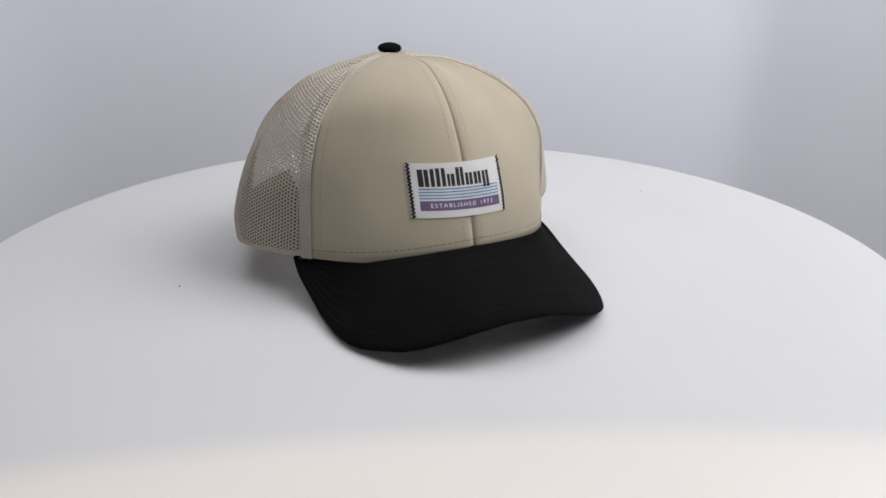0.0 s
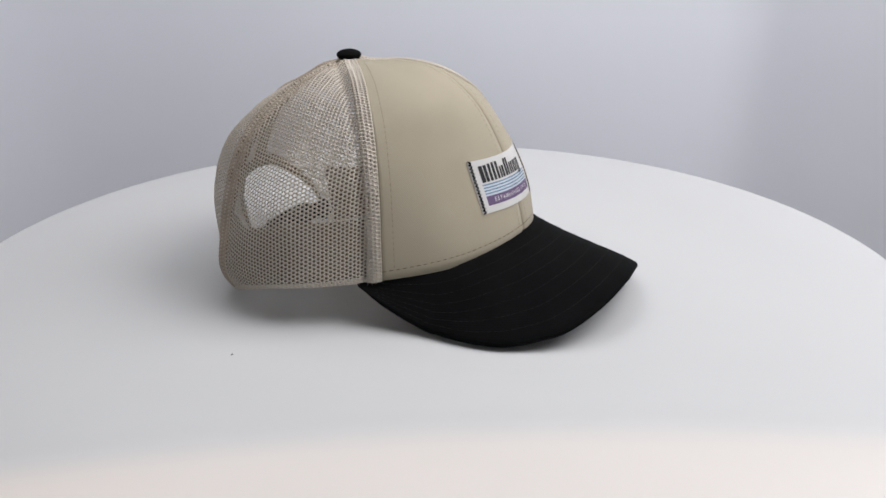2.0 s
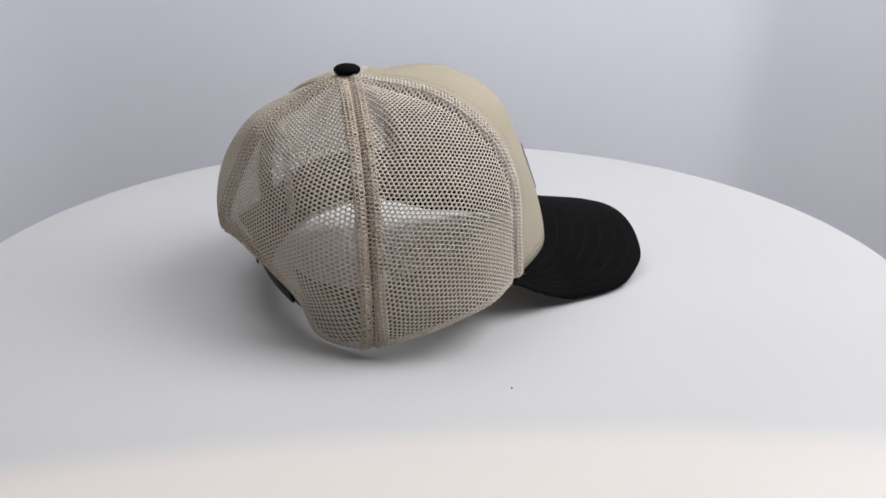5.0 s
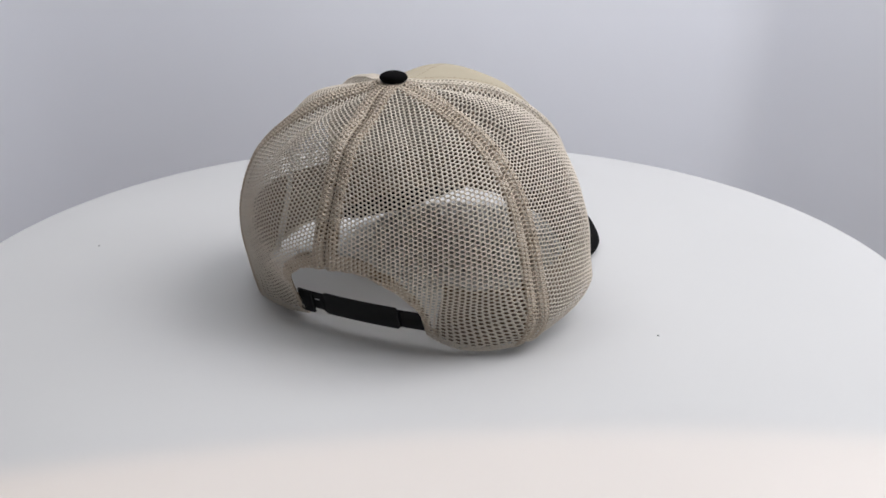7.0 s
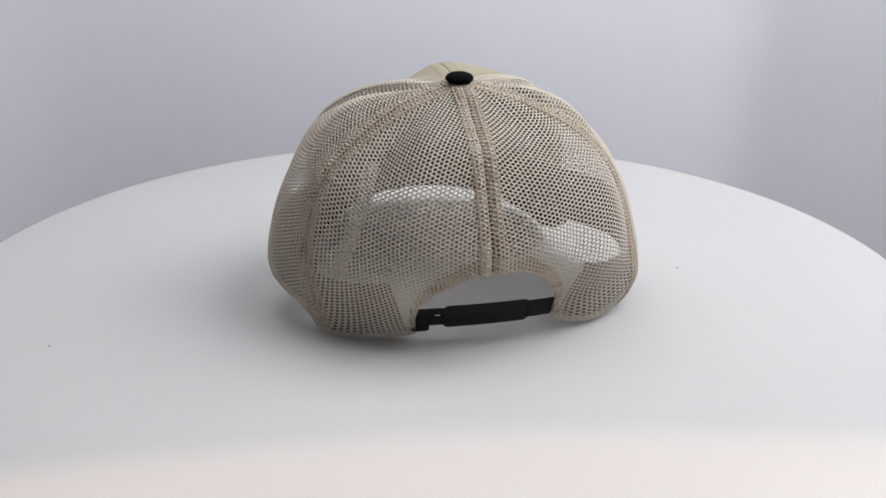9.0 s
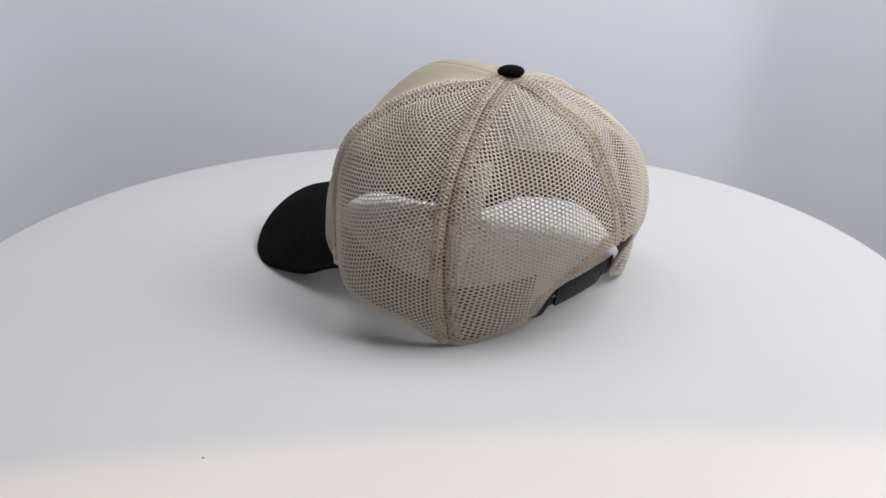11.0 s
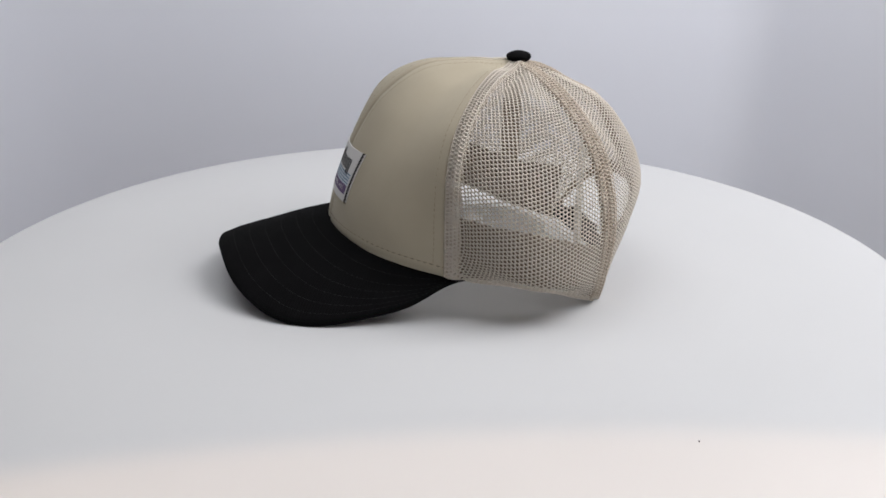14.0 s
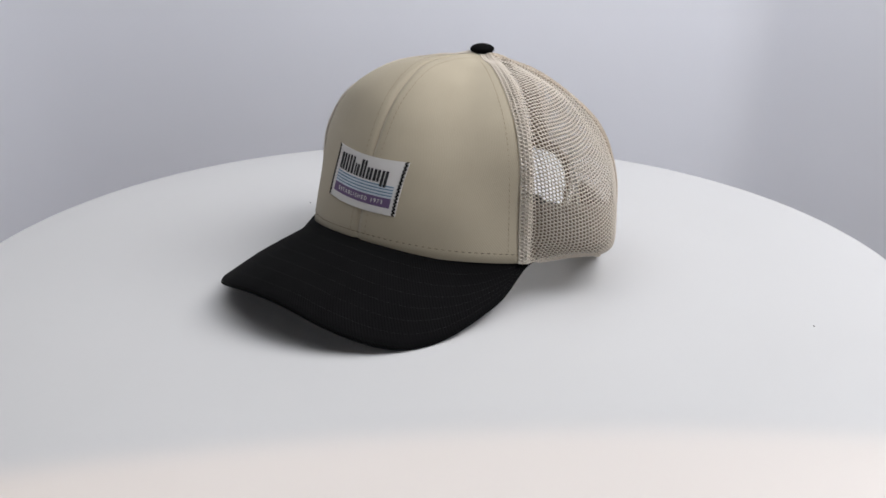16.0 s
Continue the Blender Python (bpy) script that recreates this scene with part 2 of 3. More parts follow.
def catmull(seq, keys, x, wrap=True):
    i = int(np.searchsorted(keys, x, side="right")) - 1
    i = min(max(i, 0), len(keys) - 2)
    h = keys[i + 1] - keys[i]
    n = len(keys) - 1

    def slope(j):
        if j == 0 or j == n:
            return (seq[1] - seq[n - 1]) / (keys[1] - keys[0] + keys[n] - keys[n - 1])
        return (seq[j + 1] - seq[j - 1]) / (keys[j + 1] - keys[j - 1])

    t = (x - keys[i]) / h
    return ((2 * t ** 3 - 3 * t * t + 1) * seq[i] + (t ** 3 - 2 * t * t + t) * h * slope(i)
            + (3 * t * t - 2 * t ** 3) * seq[i + 1] + (t ** 3 - t * t) * h * slope(i + 1))


TABLE = np.array([catmull(GRID, FULL, a) for a in range(-180, 181)])
LENGTH = np.interp(np.arange(-180, 181), FULL, LONG)


def crown_rz(theta, s):
    a = min(max((theta + 180) % 360.0, 0), 359.999)
    i, fa = int(a), a - int(a)
    b = min(max(s, 0.0), 1.0) * (NS - 1)
    j = min(int(b), NS - 2)
    fb = b - j
    g = TABLE
    v = (g[i, j] * (1 - fb) + g[i, j + 1] * fb) * (1 - fa) + (g[i + 1, j] * (1 - fb) + g[i + 1, j + 1] * fb) * fa
    return v


def crown_many(theta, s, off):
    """Many crown points at once."""
    def raw(th, t):
        a = np.clip((th + 180) % 360.0, 0, 359.999)
        i = a.astype(int)
        fa = (a - i)[:, None]
        b = np.clip(t, 0, 1) * (NS - 1)
        j = np.minimum(b.astype(int), NS - 2)
        fb = (b - j)[:, None]
        v = (TABLE[i, j] * (1 - fb) + TABLE[i, j + 1] * fb) * (1 - fa) + (TABLE[i + 1, j] * (1 - fb) + TABLE[i + 1, j + 1] * fb) * fa
        r = v[:, 0]
        return np.stack([r * np.cos(np.radians(th)), r * np.sin(np.radians(th)), v[:, 1]], 1)

    theta, s, off = (np.asarray(q, float) for q in (theta, s, off))
    p = raw(theta, s)
    t = np.clip(s, 0.021, 0.97)
    n = np.cross(raw(theta + 1, t) - raw(theta - 1, t), raw(theta, t + 0.02) - raw(theta, t - 0.02))
    return p + n / (np.linalg.norm(n, axis=1)[:, None] + 1e-9) * off[:, None]


def crown_raw(theta, s):
    r, z = crown_rz(theta, s)
    return np.array((r * math.cos(radians(theta)), r * math.sin(radians(theta)), z))


def crown(theta, s, off=0.0):
    """A point of the crown, off centimetres outside it."""
    p = crown_raw(theta, s)
    if off:
        s1 = min(max(s, 0.01), 0.97)
        n = np.cross(crown_raw(theta + 1, s1) - crown_raw(theta - 1, s1), crown_raw(theta, s1 + 0.02) - crown_raw(theta, s1 - 0.02 if s1 > 0.02 else s1))
        p = p + n / (np.linalg.norm(n) + 1e-9) * off
    return p


def arc_len(theta):
    return float(np.interp(theta, np.arange(-180, 181), LENGTH))


# the opening over the strap: height of its edge by the angle from the back seam
ARCH = ((0, 5.1), (8, 5.05), (14, 4.85), (18, 4.45), (24, 3.95), (33.5, 2.6), (37, 1.6), (40, 0.2), (41, 0.0))


def arch_s(theta):
    a = abs(theta % 360 - 183)
    if a > 40:
        return 0.0
    zt = np.interp(a, [k[0] for k in ARCH], [k[1] for k in ARCH])
    for s in np.linspace(0, 0.6, 241):
        if crown_rz(theta, s)[1] >= zt:
            return float(s)
    return 0.0


ARCH_S = [arch_s(a) for a in np.arange(-180, 181)]


def rim_s(theta):
    a = (theta + 180) % 360
    i = min(int(a), 359)
    return ARCH_S[i] + (ARCH_S[i + 1] - ARCH_S[i]) * (a - i)


def band_top(theta):
    """Where along a meridian the sweatband ends."""
    z0 = crown_rz(theta, 0.0)[1]
    for s in np.linspace(0.05, 0.5, 91):
        if crown_rz(theta, s)[1] >= z0 + 3.7:
            return float(s)
    return 0.2


def cm(vs):
    return [(v[0] / 100, v[1] / 100, v[2] / 100) for v in vs]


def sheet(theta0, theta1, s_of, nt, ns, out, thick):
    """A closed cloth sheet over a stretch of the crown; s_of(theta) gives its lower and upper ends."""
    vs, fs = [], []
    for layer in (out, out - thick):
        for i in range(nt + 1):
            th = theta0 + (theta1 - theta0) * i / nt
            lo, hi = s_of(th)
            for j in range(ns + 1):
                vs.append((th, lo + (hi - lo) * j / ns, layer))
    vs = crown_many(*zip(*vs))
    w, q = ns + 1, (nt + 1) * (ns + 1)
    for i in range(nt):
        for j in range(ns):
            a, b = i * w + j, (i + 1) * w + j
            fs += [(a, b, b + 1, a + 1), (a + q, a + 1 + q, b + 1 + q, b + q)]
    for i in range(nt):
        a, b = i * w, (i + 1) * w
        fs += [(a, a + q, b + q, b), (a + ns, b + ns, b + ns + q, a + ns + q)]
    for j in range(ns):
        a, b = j, nt * w + j
        fs += [(a, a + 1, a + 1 + q, a + q), (b, b + q, b + 1 + q, b + 1)]
    return cm(vs), fs


PX, PY, HOLE = 0.234, 0.234, 0.60    # spacing of the columns of holes, of the holes in a column, and their share
# pleats of the limp mesh: azimuth, width and depth in centimetres, lower and upper end along the meridian
PLEATS = ((-97, 0.45, -0.22, 0.45, 0.97), (-90, 0.5, 0.16, 0.5, 0.97), (-66, 0.9, -0.18, 0.55, 0.97), (-78, 0.8, 0.12, 0.1, 0.5),
          (-125, 0.8, -0.14, 0.4, 0.95), (-150, 1.1, 0.12, 0.3, 0.9), (62, 0.8, -0.16, 0.5, 0.97), (78, 0.7, 0.14, 0.5, 0.97),
          (95, 0.5, -0.16, 0.35, 0.95), (126, 0.8, -0.16, 0.3, 0.95), (150, 1.0, 0.12, 0.3, 0.9))


def ripple(theta, s):
    """How far the mesh swells or sinks, in centimetres: ridges beside the seams, a groove along them, and pleats."""
    r = max(float(crown_rz(theta, s)[0]), 0.3)
    a = (theta + 180) % 360 - 180
    o = 0.0
    for seam in (S_SEAM, -S_SEAM, 180.0):
        d = abs((a - seam + 180) % 360 - 180) * math.pi / 180 * r
        o += 0.10 * math.exp(-((d - 0.42) / 0.24) ** 2) - 0.09 * math.exp(-(d / 0.12) ** 2)
    d = radians(abs(a) - F_SEAM) * r
    o += 0.10 * math.exp(-((d - 0.4) / 0.25) ** 2) - 0.16 * math.exp(-((d - 1.05) / 0.25) ** 2)
    for at, wide, deep, low, high in PLEATS:
        if low < s < high:
            d = radians(a - at) * r
            o += deep * math.sin(math.pi * (s - low) / (high - low)) * math.exp(-(d / wide) ** 2)
    return o * min((1.0 - s) / 0.12, 1.0)


def netting(theta0, theta1, out=0.0, hole=HOLE, half=None, thick=0.022, above=None, yarn=False):
    """Knitted net with real holes over a stretch of the crown. half: instead of the stretch between two azimuths, a strip so wide each side of theta0. yarn: the raised zigzag courses."""
    mid = theta0 if half else (theta0 + theta1) / 2
    total = arc_len(mid)
    vs, fs, seen = [], [], {}
    radii = [float(crown_rz(mid, k / 200)[0]) for k in range(202)]

    def radius(s):
        k = int(s * 200)
        return radii[k] + (radii[k + 1] - radii[k]) * (s * 200 - k)

    def limits(s):
        if half:
            r = max(radius(s), 0.3)
            return half, math.degrees(half / r)
        r0 = max(radius(s), 0.05)
        d = (theta1 - theta0) / 2
        return r0 * radians(d), d

    def where(u, w):
        s = min(max(w / total, 0.0), 0.985)
        hw, d = limits(s)
        u = min(max(u, -hw), hw)
        th = mid + u / hw * d
        base = rim_s(th)
        s = max(s, base)
        if above:
            s = min(s, base + above / total)
        return th, s

    def vertex(u, w, level):
        key = (round(u, 3), round(w, 3), level)
        if key not in seen:
            th, s = where(u, w)
            wob = 0.04 * noise.noise(Vector((u * 0.5, w * 0.5, mid * 0.1))) if not half else 0
            seen[key] = len(vs)
            vs.append((th, s, out + wob + level + ripple(th, s)))
        return seen[key]

    def course(p, q):
        """One raised length of yarn, ridged along its middle."""
        dx, dy = q[0] - p[0], q[1] - p[1]
        n = math.hypot(dx, dy)
        ex, ey = -dy / n * 0.036, dx / n * 0.036
        row = []
        for (x, y), e in ((p, -0.12), (q, 0.12)):
            x, y = x + dx * e, y + dy * e
            row.append((vertex(x + ex, y + ey, thick * 0.5), vertex(x, y, thick + 0.024), vertex(x - ex, y - ey, thick * 0.5)))
        (a, b, c), (d, e, f) = row
        fs.extend(((a, b, e, d), (b, c, f, e)))

    tol = 0.11
    for j in range(int(2 * total / PY) + 1):
        w = j * PY / 2
        s = w / total
        if s > 0.985:
            break
        hw = limits(s)[0]
        n = int(hw / PX) + 2
        for i in range(-n, n + 1):
            if (i + j) % 2:
                continue
            u = i * PX
            if abs(u) > hw + PX * 0.6:
                continue
            th, s2 = where(u, w)
            if abs(s2 - s) > tol / total:
                continue
            hexa = [(u + PX * 2 / 3, w), (u + PX / 3, w - PY / 2), (u - PX / 3, w - PY / 2), (u - PX * 2 / 3, w), (u - PX / 3, w + PY / 2), (u + PX / 3, w + PY / 2)]
            g = hole * 0.97
            ring = [(u + (a - u) * g, w + (b - w) * g) for a, b in hexa]
            ot = [vertex(a, b, thick) for a, b in hexa]
            ib = [vertex(a, b, -thick) for a, b in hexa]
            rm = [vertex(a, b, 0.0) for a, b in ring]
            for k in range(6):
                l = (k + 1) % 6
                fs.append((ot[k], rm[k], rm[l], ot[l]))
                fs.append((ib[k], ib[l], rm[l], rm[k]))
            if yarn and abs(u) < hw - PX * 0.6:
                course(hexa[4], hexa[5])
                if i % 2 == 0:
                    course(hexa[5], hexa[0])
                    course(hexa[3], hexa[4])
    return cm(crown_many(*zip(*vs))), fs


def cloth_tape(theta, half, out, thick=0.04):
    """A strip of cloth along a seam, so wide each side of it."""
    vs, fs = [], []
    nt, ns = 4, 40
    for layer in (out, out - thick):
        for i in range(nt + 1):
            for j in range(ns + 1):
                s = rim_s(theta) + 0.004 + (0.972 - rim_s(theta)) * j / ns
                th = theta + (2 * i / nt - 1) * math.degrees(half / max(float(crown_rz(theta, s)[0]), 1.2))
                vs.append((th, s, layer + 0.6 * ripple(th, s)))
    w, q = ns + 1, (nt + 1) * (ns + 1)
    for i in range(nt):
        for j in range(ns):
            a, b = i * w + j, (i + 1) * w + j
            fs += [(a, b, b + 1, a + 1), (a + q, a + 1 + q, b + 1 + q, b + q)]
    for j in range(ns):
        a, b = j, nt * w + j
        fs += [(a, a + 1, a + 1 + q, a + q), (b, b + q, b + 1 + q, b + 1)]
    return cm(crown_many(*zip(*vs))), fs


def stitches(path, length, gap, width, height):
    """Short raised stitches along a list of (point, outward normal), in centimetres."""
    pts = [np.array(p) for p, _ in path]
    nrm = [np.array(n) for _, n in path]
    d = np.concatenate([[0], np.cumsum([np.linalg.norm(b - a) for a, b in zip(pts, pts[1:])])])
    P = np.array(pts)
    N = np.array(nrm)
    at = lambda x: (np.array([np.interp(x, d, P[:, k]) for k in range(3)]), np.array([np.interp(x, d, N[:, k]) for k in range(3)]))
    vs, fs = [], []
    x = gap
    while x + length < d[-1]:
        a, n = at(x)
        b, _ = at(x + length)
        t = (b - a) / (np.linalg.norm(b - a) + 1e-9)
        side = np.cross(n, t)
        k = len(vs)
        m = (a + b) / 2 + n * height
        for q, e in ((a, 0.6), (m, 1.0), (b, 0.6)):
            vs += [q - side * width / 2 * e, q + side * width / 2 * e, q + n * height * (1 if e == 1 else 0.3)]
        fs += [(k, k + 3, k + 5, k + 2), (k + 1, k + 2, k + 5, k + 4), (k + 3, k + 6, k + 8, k + 5), (k + 4, k + 5, k + 8, k + 7), (k, k + 2, k + 1), (k + 6, k + 7, k + 8)]
        x += length + gap
    return cm(vs), fs


def on_crown(theta, s, off=0.0):
    p = crown(theta, s, off)
    n = crown(theta, s, off + 0.3) - p
    return p, n / np.linalg.norm(n)


def front_solve(y, z):
    """Azimuth and place along the meridian of the front point at that side offset and height."""
    x = 11.0
    for _ in range(5):
        th = math.degrees(math.atan2(y, x))
        lo, hi = 0.0, 0.6
        for _ in range(15):
            mid = (lo + hi) / 2
            if crown_rz(th, mid)[1] < z:
                lo = mid
            else:
                hi = mid
        r = crown_rz(th, lo)[0]
        x = math.sqrt(max(r * r - y * y, 1))
    return th, lo


FRONT = np.array([[front_solve(-4.5 + 0.25 * i, 4.5 + 0.25 * j) for j in range(27)] for i in range(37)])


def front_spot(y, z):
    a, b = min(max((y + 4.5) / 0.25, 0), 35.999), min(max((z - 4.5) / 0.25, 0), 25.999)
    i, j = int(a), int(b)
    fa, fb = a - i, b - j
    return (FRONT[i, j] * (1 - fa) + FRONT[i + 1, j] * fa) * (1 - fb) + (FRONT[i, j + 1] * (1 - fa) + FRONT[i + 1, j + 1] * fa) * fb


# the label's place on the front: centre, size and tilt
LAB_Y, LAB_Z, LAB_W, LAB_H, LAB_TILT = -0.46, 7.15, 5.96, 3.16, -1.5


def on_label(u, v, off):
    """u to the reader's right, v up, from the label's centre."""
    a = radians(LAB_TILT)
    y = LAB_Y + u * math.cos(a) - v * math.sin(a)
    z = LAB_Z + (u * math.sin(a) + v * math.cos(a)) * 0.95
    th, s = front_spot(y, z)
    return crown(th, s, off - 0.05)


def label_strip(u0, u1, v0, v1, off, nu=12, nv=3, thick=0.0):
    vs, fs = [], []
    for i in range(nu + 1):
        for j in range(nv + 1):
            vs.append(on_label(u0 + (u1 - u0) * i / nu, v0 + (v1 - v0) * j / nv, off))
    w = nv + 1
    for i in range(nu):
        for j in range(nv):
            a = i * w + j
            fs.append((a, a + w, a + w + 1, a + 1))
    if thick:
        rim = [i * w for i in range(nu + 1)] + [nu * w + j for j in range(1, nv + 1)] + [i * w + nv for i in range(nu - 1, -1, -1)] + [j for j in range(nv - 1, 0, -1)]
        uv = {i * w + j: (u0 + (u1 - u0) * i / nu, v0 + (v1 - v0) * j / nv) for i in range(nu + 1) for j in range(nv + 1)}
        low = {}
        for r in rim:
            low[r] = len(vs)
            vs.append(on_label(*uv[r], off - thick))
        for a, b in zip(rim, rim[1:] + rim[:1]):
            fs.append((a, low[a], low[b], b))
    return cm(vs), fs


def label_text(text, size, u, v, off, mat, parent, label):
    cu = bpy.data.curves.new("lettering", "FONT")
    cu.body, cu.size, cu.align_x, cu.align_y, cu.space_character = text, size, "CENTER", "CENTER", 1.45
    cu.offset = 0.005
    tmp = new("lettering_source", cu)
    me = bpy.data.meshes.new_from_object(tmp.evaluated_get(bpy.context.evaluated_depsgraph_get()))
    vs = [on_label(u + p.co.x, v + p.co.y, off) for p in me.vertices]
    fs = [tuple(p.vertices) for p in me.polygons]
    bpy.data.objects.remove(tmp)
    bpy.data.curves.remove(cu)
    bpy.data.meshes.remove(me)
    return part("lettering", cm(vs), fs, mat, parent, label, smooth=False)


# ---------------------------------------------------------------- the brim
BRIM_Y = -0.95
SIDE_R = ((6.1, 8.3), (7.2, 8.4), (9.0, 8.2), (10.9, 8.12), (13.0, 8.1), (14.7, 7.75), (16.3, 6.9), (17.8, 5.7), (18.8, 4.0), (19.4, 2.1), (19.6, 0.0))
SIDE_L = ((6.0, 9.3), (7.2, 9.4), (9.0, 9.5), (11.0, 9.35), (13.3, 9.05), (15.2, 8.45), (16.8, 7.5), (18.1, 6.0), (19.0, 4.1), (19.4, 2.1), (19.6, 0.0))
EDGE_R, EDGE_L = resample(SIDE_R, 41)[0], resample(SIDE_L, 41)[0]


def brim_z(x, y):
    y = y - BRIM_Y
    c = np.interp(x, (5.5, 12.7, 16.0, 18.2, 20.4), (5.0, 3.95, 3.28, 2.88, 2.25))
    k_r = np.interp(x, (6.5, 10.5, 14.0, 17.0, 20.2), (0.042, 0.056, 0.0503, 0.053, 0.067))
    k_l = np.interp(x, (6.5, 10.5, 14.0, 17.0, 20.2), (0.031, 0.038, 0.0425, 0.048, 0.060))
    return float(c - (k_r if y < 0 else k_l) * y * y)


def brim_edge(a):
    """The outer edge, a from -1 to 1 across the brim."""
    pts = EDGE_L if a > 0 else EDGE_R
    q = 1 - abs(a)
    x, y = np.interp(q, np.linspace(0, 1, 41), pts[:, 0]), np.interp(q, np.linspace(0, 1, 41), pts[:, 1])
    return x, math.copysign(y, a) + BRIM_Y


def brim_root(a):
    th = 57 * a
    p = crown_raw(th, 0.0)
    return p[0] - 0.3 * math.cos(radians(th)), p[1] - 0.3 * math.sin(radians(th))


def brim_point(a, q, off=0.0):
    x0, y0 = brim_root(a)
    x1, y1 = brim_edge(a)
    x, y = x0 + (x1 - x0) * q, y0 + (y1 - y0) * q
    z = brim_z(x, y)
    if q < 0.45:
        z += (crown_rz(57 * a, 0.0)[1] + 0.05 + 0.22 * (1 - a * a) - brim_z(x0, y0)) * (1 - q / 0.45) ** 2
    e = max((abs(a) - 0.82) / 0.18, 0.0) ** 2
    z += (crown_rz(57 * a, 0.0)[1] + 0.02 - z) * e * 0.8
    return np.array((x, y, z + off * (1 - 0.7 * e)))


def brim(parent):
    na, nq = 72, 20
    vs, fs = [], []
    for off in (0.0, -0.28):
        for i in range(na + 1):
            a = -1 + 2 * i / na
            for j in range(nq + 1):
                q = j / nq
                vs.append(brim_point(a, q, off))
    w, n = nq + 1, (na + 1) * (nq + 1)
    for i in range(na):
        for j in range(nq):
            a, b = i * w + j, (i + 1) * w + j
            fs += [(a, a + 1, b + 1, b), (a + n, b + n, b + 1 + n, a + 1 + n)]
    mids = []
    for i in range(na + 1):
        a = -1 + 2 * i / na
        e, f = brim_point(a, 1.0), brim_point(a, 0.98)
        d = (e - f) / np.linalg.norm(e - f)
        mids.append(len(vs))
        vs.append(e + d * 0.1 * (1 - a * a) + (brim_point(a, 1.0, -0.14) - e))
    for i in range(na):
        a, b = i * w + nq, (i + 1) * w + nq
        fs += [(a, mids[i], mids[i + 1], b), (mids[i], a + n, b + n, mids[i + 1])]
    ob = part("brim", cm(vs), fs, BLACK, parent, "curved black cotton brim with stitched rows")
    pieces = []
    for q in (0.18, 0.32, 0.46, 0.60, 0.74, 0.88):
        path = []
        for i in range(161):
            a = -0.93 + 1.86 * i / 160
            path.append((brim_point(a, q, 0.005), np.array((0, 0, 1.0))))
        pieces.append(stitches(path, 0.24, 0.10, 0.035, 0.012))
    vs, fs = joined(pieces)
    tagged(part("brim_stitching", vs, fs, BRIM_THREAD, ob, "rows of black thread"), kind="stuff")


def button(parent):
    prof = [(0.8 * math.sin(a), 0.36 * math.cos(a)) for a in np.linspace(0, math.pi * 0.62, 12)]
    prof = [(0 if r < 1e-6 else r, z) for r, z in prof] + [(0.62, -0.28), (0, -0.28)]
    vs, fs = lathe([(r / 100, (z + 13.72) / 100) for r, z in prof], 40)
    part("button", vs, fs, BLACK, parent, "black cloth-covered button")


def strap(parent):
    """Black snap strap: an under-strip with a thicker strip over it."""
    def band(y0, y1, z0, z1, out, thick, n=24, taper=0.0):
        vs, fs = [], []
        for i in range(n + 1):
            y = y0 + (y1 - y0) * i / n
            x = -4.8 - 0.3 * (1 - ((y + 0.4) / 4.4) ** 2) - out
            e = taper if i in (0, n) else 0.0
            for dx, z in ((0, z0 + e), (-thick * 0.5, z0 + e - 0.02), (-thick, z0 + e + 0.04), (-thick * 1.1, (z0 + z1) / 2), (-thick, z1 - e - 0.04), (-thick * 0.5, z1 - e + 0.02), (0, z1 - e)):
                vs.append((x + dx - 0.28 * (z - 1.5), y, z))
        for i in range(n):
            for k in range(7):
                a, b = i * 7 + k, i * 7 + (k + 1) % 7
                fs.append((a, a + 7, b + 7, b))
        fs += [tuple(range(6, -1, -1)), tuple(range(n * 7, n * 7 + 7))]
        return cm(vs), fs

    root = part("strap", *band(-4.6, 3.85, 0.95, 2.1, 0.0, 0.12), BLACK_PLASTIC, parent, "black plastic snap strap")
    part("overlap_strip", *band(-2.9, 2.0, 0.85, 2.3, 0.13, 0.14, taper=0.18), BLACK_PLASTIC, root, "thicker overlapping strip with closed snaps")
    part("end_loop", *band(2.75, 3.75, 0.62, 2.1, 0.13, 0.1, n=6, taper=0.1), BLACK_PLASTIC, root, "squared black end tab")
    vs, fs = box((0.05, 0.28, 0.06), (-5.32, 2.35, 1.75), 0.015)
    part("snap_hole", cm(vs), fs, METAL, root, "small pale slot")
    vs, fs = lathe([(0, 0.05), (0.14, 0.045), (0.2, 0.02), (0.21, 0.0)], 20)
    part("snap_stud", cm([(-5.36 - z, 3.2 + x, 1.45 + y) for x, y, z in vs]), [f[::-1] for f in fs], BLACK_PLASTIC, root, "small round black snap")


